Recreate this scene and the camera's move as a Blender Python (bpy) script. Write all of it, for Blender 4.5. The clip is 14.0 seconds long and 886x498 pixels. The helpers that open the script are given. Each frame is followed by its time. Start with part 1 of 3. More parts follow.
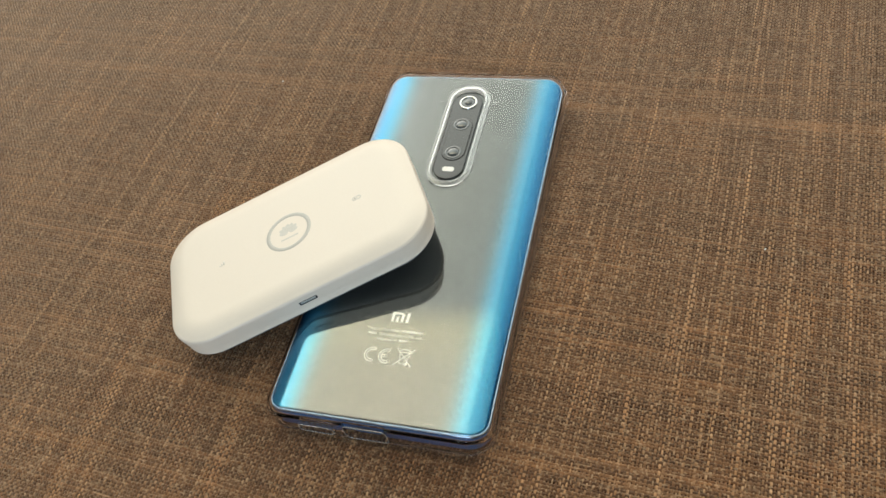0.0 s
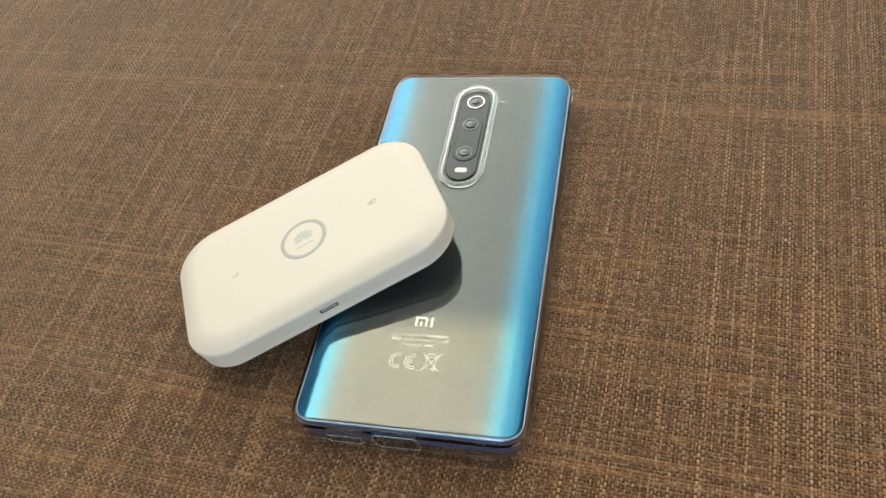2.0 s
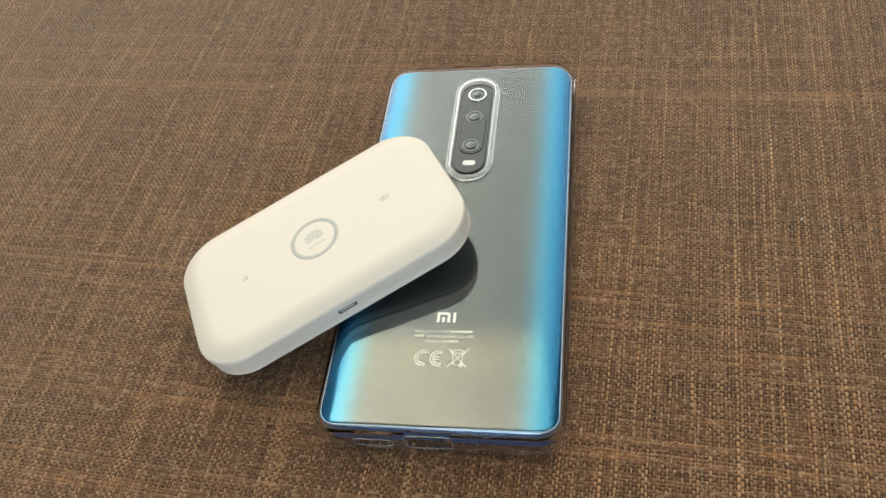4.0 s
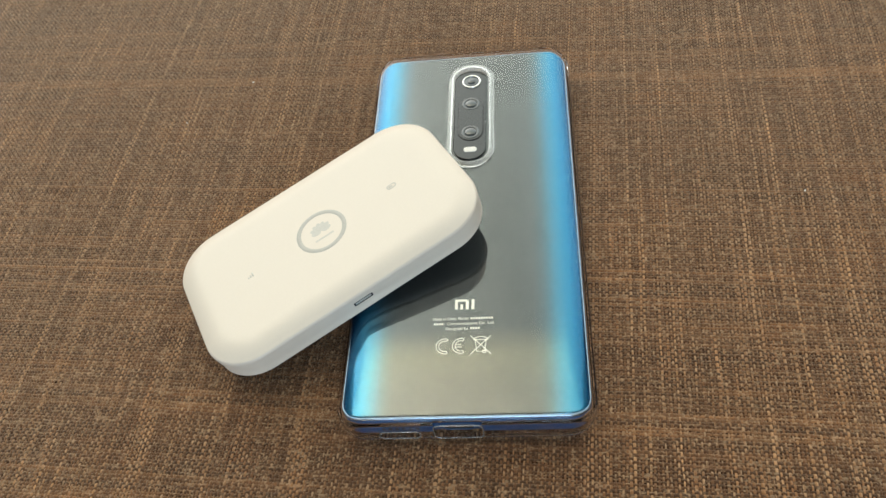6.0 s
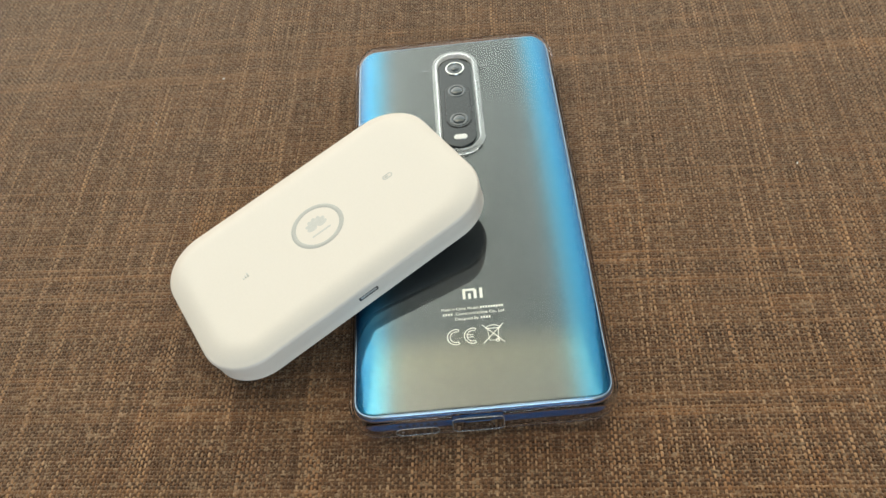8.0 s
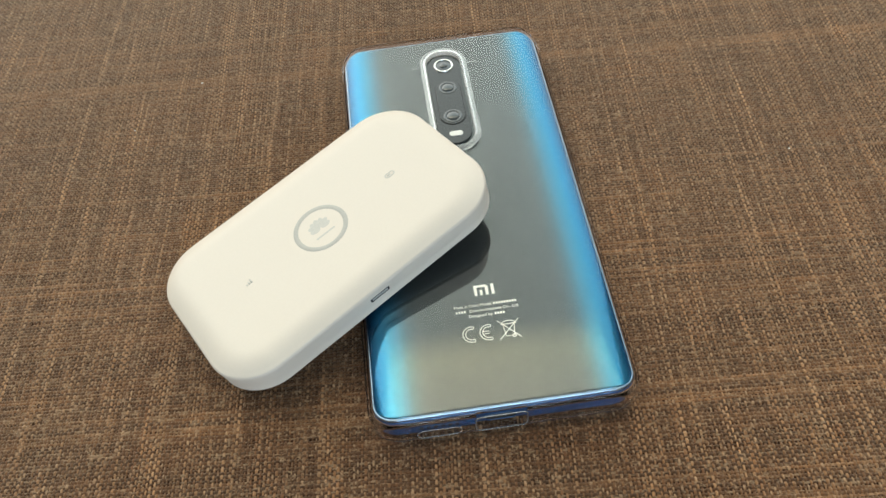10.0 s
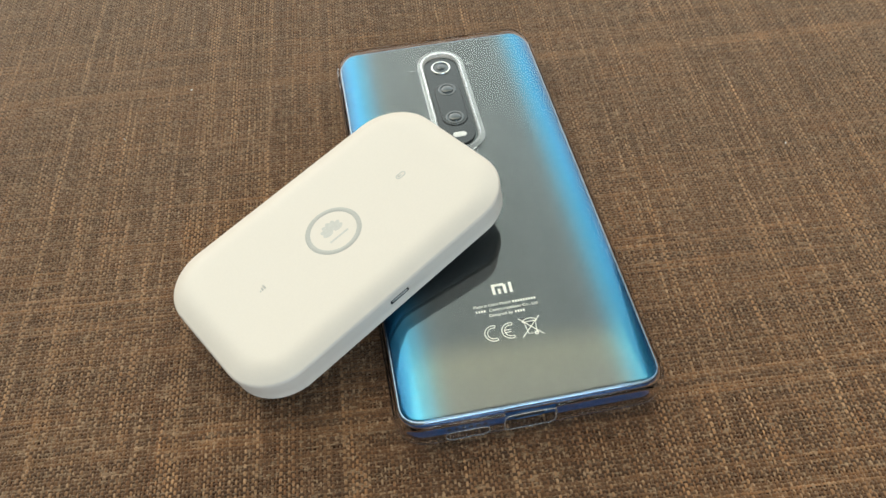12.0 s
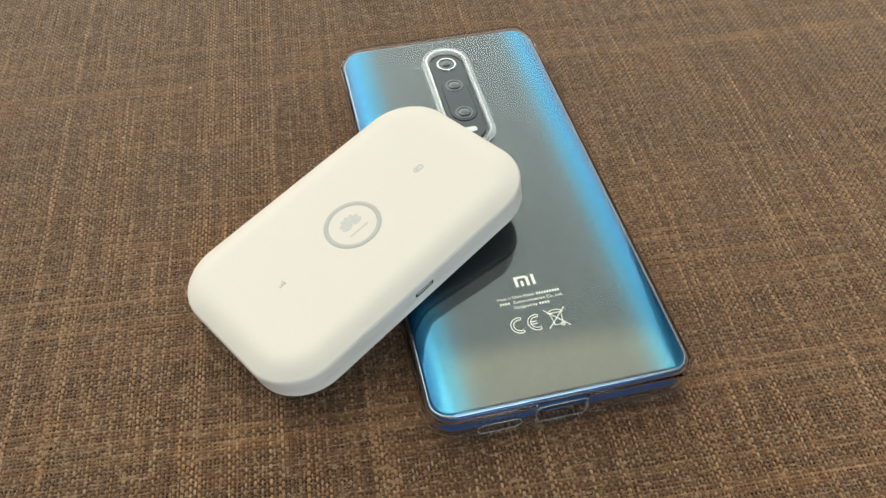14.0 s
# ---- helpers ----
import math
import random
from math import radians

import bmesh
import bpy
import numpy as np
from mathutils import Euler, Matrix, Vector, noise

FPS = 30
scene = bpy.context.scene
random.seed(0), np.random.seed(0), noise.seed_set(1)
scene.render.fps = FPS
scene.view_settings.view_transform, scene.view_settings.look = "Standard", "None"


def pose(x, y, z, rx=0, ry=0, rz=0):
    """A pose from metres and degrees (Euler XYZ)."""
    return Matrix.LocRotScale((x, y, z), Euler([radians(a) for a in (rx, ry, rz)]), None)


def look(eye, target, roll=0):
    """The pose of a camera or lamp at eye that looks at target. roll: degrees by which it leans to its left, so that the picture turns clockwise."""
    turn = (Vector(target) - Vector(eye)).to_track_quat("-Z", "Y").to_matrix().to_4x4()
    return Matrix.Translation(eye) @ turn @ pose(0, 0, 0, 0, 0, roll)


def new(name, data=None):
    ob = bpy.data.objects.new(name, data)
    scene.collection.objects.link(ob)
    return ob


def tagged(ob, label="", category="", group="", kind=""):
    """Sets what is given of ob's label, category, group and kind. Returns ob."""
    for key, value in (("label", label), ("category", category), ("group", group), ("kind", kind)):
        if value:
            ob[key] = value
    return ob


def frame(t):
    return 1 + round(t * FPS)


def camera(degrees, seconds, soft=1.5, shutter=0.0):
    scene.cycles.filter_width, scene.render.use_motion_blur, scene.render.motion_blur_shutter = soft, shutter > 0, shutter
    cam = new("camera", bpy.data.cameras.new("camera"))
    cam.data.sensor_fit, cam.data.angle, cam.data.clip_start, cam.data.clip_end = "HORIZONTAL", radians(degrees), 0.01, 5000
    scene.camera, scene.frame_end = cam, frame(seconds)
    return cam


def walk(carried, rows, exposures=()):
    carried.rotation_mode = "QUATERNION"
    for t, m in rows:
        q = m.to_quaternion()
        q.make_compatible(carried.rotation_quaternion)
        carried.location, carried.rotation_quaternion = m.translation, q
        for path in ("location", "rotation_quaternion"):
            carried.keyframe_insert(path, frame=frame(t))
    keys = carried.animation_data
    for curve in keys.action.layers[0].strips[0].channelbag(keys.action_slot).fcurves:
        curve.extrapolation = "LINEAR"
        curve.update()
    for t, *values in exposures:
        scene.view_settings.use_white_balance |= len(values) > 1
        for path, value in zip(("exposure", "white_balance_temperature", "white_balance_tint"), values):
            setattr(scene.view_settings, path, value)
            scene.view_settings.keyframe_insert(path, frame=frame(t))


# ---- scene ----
cam = camera(57.00, 14.0)
PATH = [
    (0, (0.08908, -0.17069, 0.23352), (0.01847, -0.03075, 0.03876), -16.663),
    (0.5, (0.08506, -0.17073, 0.23368), (0.01628, -0.03045, 0.03851), -16.655),
    (1, (0.08148, -0.17112, 0.23383), (0.01440, -0.03030, 0.03846), -16.558),
    (1.5, (0.07652, -0.17229, 0.23370), (0.01223, -0.03031, 0.03823), -16.169),
    (2, (0.07135, -0.17229, 0.23322), (0.00971, -0.02962, 0.03739), -15.994),
    (2.5, (0.06641, -0.17364, 0.23181), (0.00742, -0.02938, 0.03633), -15.598),
    (5, (0.03714, -0.17712, 0.22617), (-0.00186, -0.02845, 0.02899), -12.929),
    (5.5, (0.03150, -0.17856, 0.22471), (-0.00321, -0.02889, 0.02750), -12.213),
    (6, (0.02478, -0.17979, 0.22321), (-0.00497, -0.02941, 0.02573), -11.509),
    (6.5, (0.01837, -0.18026, 0.22145), (-0.00628, -0.02954, 0.02352), -10.719),
    (7, (0.01395, -0.18020, 0.21959), (-0.00648, -0.02908, 0.02149), -10.151),
    (7.5, (0.00890, -0.17937, 0.21798), (-0.00685, -0.02830, 0.01941), -9.518),
    (8, (0.00358, -0.17876, 0.21644), (-0.00740, -0.02751, 0.01769), -8.844),
    (10.5, (-0.02204, -0.17683, 0.21113), (-0.01126, -0.02462, 0.01311), -5.217),
    (11, (-0.02771, -0.17670, 0.20976), (-0.01254, -0.02401, 0.01240), -4.392),
    (11.5, (-0.03242, -0.17619, 0.20899), (-0.01340, -0.02346, 0.01198), -3.579),
    (12, (-0.03724, -0.17593, 0.20818), (-0.01442, -0.02281, 0.01188), -2.848),
    (12.5, (-0.04213, -0.17573, 0.20792), (-0.01564, -0.02263, 0.01207), -2.074),
    (13, (-0.04687, -0.17617, 0.20622), (-0.01698, -0.02250, 0.01130), -1.316),
    (13.5, (-0.05171, -0.17578, 0.20402), (-0.01850, -0.02183, 0.00986), -0.617),
    (14, (-0.05688, -0.17512, 0.20188), (-0.02021, -0.02116, 0.00835), 0.182),
]
walk(cam, [(t, look(eye, target, roll)) for t, eye, target, roll in PATH],
     ((0.0, 0.0, 6650, 11), (7.5, 0.0, 6450, 10), (14.0, 0.0, 6300, 9)))

# ---------------------------------------------------------------- light
world = bpy.data.worlds.new("daylight")
scene.world = world
world.use_nodes = True
wn = world.node_tree.nodes
sky = wn.new("ShaderNodeTexSky")
sky.sky_type, sky.sun_disc = "NISHITA", False
sky.sun_elevation, sky.sun_rotation = radians(38), radians(200)
wn["Background"].inputs[1].default_value = 0.05
world.node_tree.links.new(sky.outputs[0], wn["Background"].inputs[0])

WEST, EAST, SOUTH, NORTH, CEIL, FLOOR = -2.2, 2.1, -2.6, 1.12, 2.15, -0.45


def window_lamp(name, m, width, height, power, colour):
    lamp = bpy.data.lights.new(name, "AREA")
    lamp.shape, lamp.size, lamp.size_y = "RECTANGLE", width, height
    lamp.energy, lamp.color = power, colour
    ob = new(name, lamp)
    ob.matrix_world = m
    return ob


# daylight through the window behind the camera; the glazed north side is lit by the sky backdrop
window_lamp("window_light", look((0.2, SOUTH - 0.06, 1.05), (0.2, 0.0, 0.9)), 1.5, 1.2, 38, (0.66, 0.85, 1.0))
scene.view_settings.exposure = 0.0


# ---------------------------------------------------------------- materials
def nodes_of(name):
    mat = bpy.data.materials.new(name)
    mat.use_nodes = True
    tree = mat.node_tree
    return mat, tree, tree.nodes["Principled BSDF"]


def ramp(tree, source, stops, blend="LINEAR"):
    node = tree.nodes.new("ShaderNodeValToRGB")
    node.color_ramp.interpolation = blend
    while len(node.color_ramp.elements) < len(stops):
        node.color_ramp.elements.new(0.5)
    for element, (place, colour) in zip(node.color_ramp.elements, stops):
        element.position, element.color = place, (*colour, 1)
    tree.links.new(source, node.inputs[0])
    return node.outputs[0]


def noise_of(tree, scale, stretch=(1, 1, 1), detail=3.0, rough=0.6, turn=0.0):
    coord = tree.nodes.new("ShaderNodeTexCoord")
    mapping = tree.nodes.new("ShaderNodeMapping")
    mapping.inputs["Scale"].default_value = stretch
    mapping.inputs["Rotation"].default_value = (0, 0, turn)
    node = tree.nodes.new("ShaderNodeTexNoise")
    node.inputs["Scale"].default_value = scale
    node.inputs["Detail"].default_value = detail
    node.inputs["Roughness"].default_value = rough
    tree.links.new(coord.outputs["Object"], mapping.inputs[0])
    tree.links.new(mapping.outputs[0], node.inputs["Vector"])
    return node.outputs[0]


def mixed(tree, a, b, fac, kind="MIX"):
    node = tree.nodes.new("ShaderNodeMix")
    node.data_type, node.blend_type = "RGBA", kind
    for value, slot in ((a, 6), (b, 7), (fac, 0)):
        if isinstance(value, bpy.types.NodeSocket):
            tree.links.new(value, node.inputs[slot])
        elif slot == 0:
            node.inputs[0].default_value = value
        else:
            node.inputs[slot].default_value = (*value, 1)
    return node.outputs[2]


def bumped(tree, shader, height, strength, distance):
    node = tree.nodes.new("ShaderNodeBump")
    node.inputs["Strength"].default_value = strength
    node.inputs["Distance"].default_value = distance
    tree.links.new(height, node.inputs["Height"])
    tree.links.new(node.outputs[0], shader.inputs["Normal"])


def simple(name, colour, rough=0.5, metal=0.0, grain=600.0, spread=0.06, relief=0.00002, coat=0.0):
    """A plain surface with a slight unevenness of tone, gloss and relief."""
    mat, tree, shader = nodes_of(name)
    fine = noise_of(tree, grain)
    low = tuple(c * (1 - spread) for c in colour)
    high = tuple(min(1, c * (1 + spread)) for c in colour)
    tree.links.new(ramp(tree, fine, ((0.3, low), (0.7, high))), shader.inputs["Base Color"])
    shader.inputs["Roughness"].default_value = rough
    shader.inputs["Metallic"].default_value = metal
    shader.inputs["Coat Weight"].default_value = coat
    shader.inputs["Coat Roughness"].default_value = 0.04
    if relief:
        bumped(tree, shader, fine, 0.3, relief)
    return mat


WEAVE_TURN = radians(-4.5)


def yarn(name, along):
    """Melange yarn: a tone for each thread, slow changes along it, and fine fibres."""
    mat, tree, shader = nodes_of(name)
    stretch = (1, 0.13, 1) if along == "y" else (0.13, 1, 1)
    fibre = (1, 0.25, 1) if along == "y" else (0.25, 1, 1)
    band = (1, 0.05, 1) if along == "y" else (0.05, 1, 1)
    geo = tree.nodes.new("ShaderNodeNewGeometry")
    tone = ramp(tree, geo.outputs["Random Per Island"], YARN_TONES[along])
    slub = ramp(tree, noise_of(tree, 420, stretch, 2.0, 0.6), ((0.30, (0.66, 0.62, 0.58)), (0.50, (0.86, 0.83, 0.80)), (0.70, (1.38, 1.36, 1.33))))
    colour = mixed(tree, tone, slub, 1.0, "MULTIPLY")
    streak = ramp(tree, noise_of(tree, 170, band, 3.0, 0.65), ((0.34, (0.78, 0.75, 0.72)), (0.5, (0.95, 0.93, 0.91)), (0.66, (1.38, 1.34, 1.28))))
    colour = mixed(tree, colour, streak, 0.9, "MULTIPLY")
    patch = ramp(tree, noise_of(tree, 26, (1, 1, 1), 2.0, 0.55), ((0.34, (0.88, 0.86, 0.88)), (0.5, (1.0, 0.98, 0.97)), (0.66, (1.16, 1.09, 0.98))))
    colour = mixed(tree, colour, patch, 0.8, "MULTIPLY")
    fine = noise_of(tree, 2600, fibre, 3.0, 0.7)
    colour = mixed(tree, colour, ramp(tree, fine, ((0.3, (0.75, 0.75, 0.75)), (0.7, (1.25, 1.25, 1.25)))), 0.7, "MULTIPLY")
    fleck = ramp(tree, noise_of(tree, 1000, (1, 0.4, 1) if along == "y" else (0.4, 1, 1), 1.0, 0.5), ((0.54, (0.0, 0.0, 0.0)), (0.68, (0.5, 0.5, 0.5) if along == "y" else (0.4, 0.4, 0.4))))
    colour = mixed(tree, colour, (0.50, 0.34, 0.205), fleck)
    tree.links.new(colour, shader.inputs["Base Color"])
    shader.inputs["Roughness"].default_value = 0.5
    shader.inputs["Specular IOR Level"].default_value = 0.4
    shader.inputs["Specular Tint"].default_value = (1.0, 0.64, 0.40, 1)
    shader.inputs["Sheen Weight"].default_value = 1.0
    shader.inputs["Sheen Roughness"].default_value = 0.5
    shader.inputs["Sheen Tint"].default_value = (1.0, 0.77, 0.57, 1)
    bumped(tree, shader, fine, 0.8, 0.0002)
    return mat


YARN_TONES = {
    "y": ((0.0, (0.105, 0.045, 0.019)), (0.4, (0.160, 0.077, 0.034)), (0.75, (0.235, 0.124, 0.059)), (1.0, (0.360, 0.210, 0.108))),
    "x": ((0.0, (0.044, 0.016, 0.0055)), (0.4, (0.066, 0.026, 0.0095)), (0.8, (0.098, 0.043, 0.017)), (1.0, (0.180, 0.088, 0.040))),
}
M_WARP, M_WEFT = yarn("warp_yarn", "y"), yarn("weft_yarn", "x")


def cover_cloth():
    """The same woven cloth where it is never seen close: streaks of both yarns and a fine relief."""
    mat, tree, shader = nodes_of("woven_cover")
    tones = ((0.3, (0.060, 0.025, 0.012)), (0.7, (0.12, 0.056, 0.028)))
    a = ramp(tree, noise_of(tree, 520, (1, 0.11, 1), 2.0), tones)
    b = ramp(tree, noise_of(tree, 520, (0.11, 1, 1), 2.0), tones)
    tree.links.new(mixed(tree, a, b, 0.5), shader.inputs["Base Color"])
    shader.inputs["Roughness"].default_value = 0.9
    shader.inputs["Specular IOR Level"].default_value = 0.15
    bumped(tree, shader, noise_of(tree, 900), 0.8, 0.0006)
    return mat


M_BACKING = cover_cloth()
M_WALL = simple("painted_wall", (0.44, 0.46, 0.47), 0.8, grain=25, spread=0.03, relief=0.001)
M_CEILING = simple("ceiling_paint", (0.88, 0.84, 0.73), 0.85, grain=25, spread=0.02, relief=0.001)
M_FLOOR = simple("floor_boards", (0.22, 0.14, 0.08), 0.5, grain=12, spread=0.3, relief=0.0005)
M_WHITE = simple("matt_white_plastic", (0.745, 0.665, 0.575), 0.42, grain=1500, spread=0.012, relief=0.00001)
M_PRINT = simple("grey_print", (0.47, 0.45, 0.41), 0.45, grain=1500, spread=0.06)
M_PRINT_PALE = simple("pale_grey_print", (0.57, 0.54, 0.49), 0.45, grain=1500, spread=0.05)
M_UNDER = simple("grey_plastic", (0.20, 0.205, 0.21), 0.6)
M_DARK = simple("dark_cavity_and_shade", (0.02, 0.02, 0.022), 0.5)
M_STEEL = simple("port_metal", (0.66, 0.65, 0.62), 0.45, metal=0.6)
M_SILVER = simple("silver_print", (0.93, 0.90, 0.78), 0.5, metal=0.0)
M_ISLAND = simple("black_glass", (0.022, 0.026, 0.027), 0.10, metal=0.0, coat=0.35, relief=0)
M_LENS = simple("lens_glass", (0.045, 0.055, 0.06), 0.08, metal=0.2, coat=1.0, relief=0)
M_LENS_RIM = simple("lens_rim_metal", (0.85, 0.85, 0.83), 0.25, metal=1.0)
M_FLASH = simple("flash_diffuser", (0.85, 0.84, 0.80), 0.4)
M_FRAME = simple("blue_anodised_metal", (0.004, 0.052, 0.15), 0.3, metal=0.2, coat=0.5)
# far paler than the frame: the highlight along the edge is helped by colour
M_CHAMFER = simple("edge_highlight_metal", (0.30, 0.40, 0.51), 0.2, metal=1.0, relief=0)


def coated_back():
    """Dark mirror-like coating under glass, that turns blue along both long sides."""
    mat, tree, shader = nodes_of("blue_coated_glass")
    coord = tree.nodes.new("ShaderNodeTexCoord")
    split = tree.nodes.new("ShaderNodeSeparateXYZ")
    size = tree.nodes.new("ShaderNodeMath")
    size.operation = "ABSOLUTE"
    scaled = tree.nodes.new("ShaderNodeMath")
    scaled.operation, scaled.inputs[1].default_value = "DIVIDE", 0.0372
    tree.links.new(coord.outputs["Object"], split.inputs[0])
    tree.links.new(split.outputs[0], size.inputs[0])
    tree.links.new(size.outputs[0], scaled.inputs[0])
    tint = ramp(tree, scaled.outputs[0], BACK_TONES, "B_SPLINE")
    smear = ramp(tree, noise_of(tree, 45, (1, 0.5, 1), 3.0, 0.6), ((0.3, (0.93, 0.93, 0.93)), (0.7, (1.05, 1.05, 1.05))))
    tree.links.new(mixed(tree, tint, smear, 0.3, "MULTIPLY"), shader.inputs["Base Color"])
    shader.inputs["Metallic"].default_value = 0.82
    blur = ramp(tree, scaled.outputs[0], ((0.6, (0.0, 0.0, 0.0)), (0.9, (0.12, 0.12, 0.12))), "EASE")
    tree.links.new(blur, shader.inputs["Roughness"])
    return mat


BACK_TONES = ((0.56, (0.118, 0.127, 0.122)), (0.68, (0.112, 0.156, 0.170)), (0.79, (0.072, 0.25, 0.36)), (0.88, (0.028, 0.205, 0.36)), (0.95, (0.010, 0.09, 0.20)), (1.0, (0.004, 0.035, 0.10)))
M_BACK = coated_back()


def clear_plastic(name, colour, ior):
    """Clear soft plastic."""
    mat, tree, shader = nodes_of(name)
    shader.inputs["Base Color"].default_value = (*colour, 1)
    shader.inputs["Transmission Weight"].default_value = 1.0
    shader.inputs["IOR"].default_value = ior
    shader.inputs["Roughness"].default_value = 0.0
    return mat


M_CLEAR = clear_plastic("clear_soft_plastic", (0.985, 0.975, 0.975), 1.13)
M_CLEAR_WALL = clear_plastic("clear_thick_plastic", (0.95, 0.92, 0.93), 1.28)


def milky_plastic():
    mat, tree, shader = nodes_of("milky_soft_plastic")
    shader.inputs["Base Color"].default_value = (0.90, 0.92, 0.91, 1)
    shader.inputs["Transmission Weight"].default_value = 0.88
    shader.inputs["IOR"].default_value = 1.45
    tree.links.new(ramp(tree, noise_of(tree, 300), ((0.3, (0.12, 0.12, 0.12)), (0.7, (0.17, 0.17, 0.17)))), shader.inputs["Roughness"])
    return mat


M_FROST = milky_plastic()


# ---------------------------------------------------------------- mesh tools
def mesh_of(name, verts, faces, material, smooth=True):
    data = bpy.data.meshes.new(name)
    data.from_pydata([tuple(v) for v in verts], [], faces)
    data.materials.append(material)
    data.polygons.foreach_set("use_smooth", [smooth] * len(data.polygons))
    data.update()
    return data


def part(name, data, parent=None, label="", m=None):
    ob = new(name, data)
    ob.parent = parent
    if m is not None:
        ob.matrix_local = m
    return tagged(ob, label)


def ring(hx, hy, r, cx=0.0, cy=0.0, steps=10):
    """A rounded rectangle as (x, y), anticlockwise from the right side's lower end."""
    r = max(1e-6, min(r, hx, hy))
    pts = []
    for sx, sy, a0 in ((1, 1, 0), (-1, 1, 90), (-1, -1, 180), (1, -1, 270)):
        for k in range(steps + 1):
            a = radians(a0 + 90 * k / steps)
            pts.append((cx + sx * (hx - r) + r * math.cos(a), cy + sy * (hy - r) + r * math.sin(a)))
    return pts


def loft(rings, cap_first=True, cap_last=True):
    """Verts and faces through rings of equal count, each a list of (x, y, z)."""
    n = len(rings[0])
    verts = [p for r in rings for p in r]
    faces = []
    for a in range(len(rings) - 1):
        for i in range(n):
            j = (i + 1) % n
            faces.append((a * n + i, a * n + j, (a + 1) * n + j, (a + 1) * n + i))
    if cap_first:
        faces.append(tuple(range(n - 1, -1, -1)))
    if cap_last:
        faces.append(tuple((len(rings) - 1) * n + i for i in range(n)))
    return verts, faces


def block(hx, hy, r, profile, cx=0.0, cy=0.0, steps=10):
    """A rounded block: profile rows are (inset in x, inset in y, z) from the bottom up."""
    rings = []
    for ix, iy, z in profile:
        rings.append([(x, y, z) for x, y in ring(hx - ix, hy - iy, r - min(ix, iy), cx, cy, steps)])
    return loft(rings)


LOWER = (-0.0250, -0.0191, -0.0132, -0.0110, -0.0088, -0.0040, 0.0005, 0.0052, 0.0100, 0.0150, 0.0200, 0.0250)


def fine_ring(hx, hy, r, cx=0.0, cy=0.0, corner=8, along=8):
    """A rounded rectangle with points along its straights too; those of the lower straight stand at LOWER where they fit."""
    r = max(0.0004, min(r, hx - 0.0002, hy - 0.0002))
    a, b = hx - r, hy - r
    scale = min(1.0, 0.95 * a / 0.0265)
    pts = []

    def bend(sx, sy, a0):
        for k in range(corner + 1):
            t = radians(a0 + 90 * k / corner)
            pts.append((cx + sx * a + r * math.cos(t), cy + sy * b + r * math.sin(t)))

    bend(1, 1, 0)
    pts.extend((cx - s * scale, cy + hy) for s in LOWER)
    bend(-1, 1, 90)
    pts.extend((cx - hx, cy + b - 2 * b * (k + 1) / (along + 1)) for k in range(along))
    bend(-1, -1, 180)
    pts.extend((cx + s * scale, cy - hy) for s in LOWER)
    bend(1, -1, 270)
    pts.extend((cx + hx, cy - b + 2 * b * (k + 1) / (along + 1)) for k in range(along))
    return pts


def side_drop(x):
    """How far the back bends down towards the long sides."""
    return 0.0024 * min(1.3, max(0.0, (abs(x) - 0.0290) / 0.0080)) ** 2.2


def pill(hx, hy, r, z0, z1, bevel, cx=0.0, cy=0.0, steps=10):
    b = bevel
    return block(hx, hy, r, ((0, 0, z0), (0, 0, z1 - b), (b * 0.3, b * 0.3, z1 - b * 0.3), (b, b, z1), (b * 1.4, b * 1.4, z1)), cx, cy, steps)


def tube_ring(outer, inner, z0, z1, cx, cy, steps=40):
    """A flat-topped round ring with softened edges."""
    b = min(0.00012, (outer - inner) * 0.25, (z1 - z0) * 0.4)
    rows = ((outer, z0), (outer, z1 - b), (outer - b, z1), (inner + b, z1), (inner, z1 - b), (inner, z0))
    rings = [[(cx + r * math.cos(2 * math.pi * k / steps), cy + r * math.sin(2 * math.pi * k / steps), z) for k in range(steps)] for r, z in rows]
    return loft(rings + [rings[0]], False, False)


def dome(radius, z0, rise, cx, cy, steps=32, rows=6):
    rings = []
    for k in range(rows):
        a = radians(88 * k / (rows - 1))
        rings.append([(cx + radius * math.cos(a) * math.cos(2 * math.pi * s / steps), cy + radius * math.cos(a) * math.sin(2 * math.pi * s / steps), z0 + rise * math.sin(a)) for s in range(steps)])
    return loft(rings, False, True)


def joined(*shapes):
    verts, faces = [], []
    for v, f in shapes:
        base = len(verts)
        verts += list(v)
        faces += [tuple(i + base for i in face) for face in f]
    return verts, faces


def stroke(points, width, z, thick=0.00003, closed=False):
    """A flat raised line of even width along points in the plane."""
    pts = [Vector(p) for p in points]
    n = len(pts)
    left, right = [], []
    for i, p in enumerate(pts):
        a = pts[(i - 1) % n] if closed or i else p
        b = pts[(i + 1) % n] if closed or i < n - 1 else p
        d = (b - a).normalized()
        side = Vector((-d.y, d.x)) * width / 2
        left.append(p + side)
        right.append(p - side)
    verts, faces = [], []
    for l, r in zip(left, right):
        verts += [(l.x, l.y, z), (l.x, l.y, z + thick), (r.x, r.y, z + thick), (r.x, r.y, z)]
    for i in range(n if closed else n - 1):
        a, b = 4 * i, 4 * ((i + 1) % n)
        for k in range(3):
            faces.append((a + k, b + k, b + k + 1, a + k + 1))
    if not closed:
        faces += [(0, 1, 2, 3), (4 * n - 1, 4 * n - 2, 4 * n - 3, 4 * n - 4)]
    return verts, faces


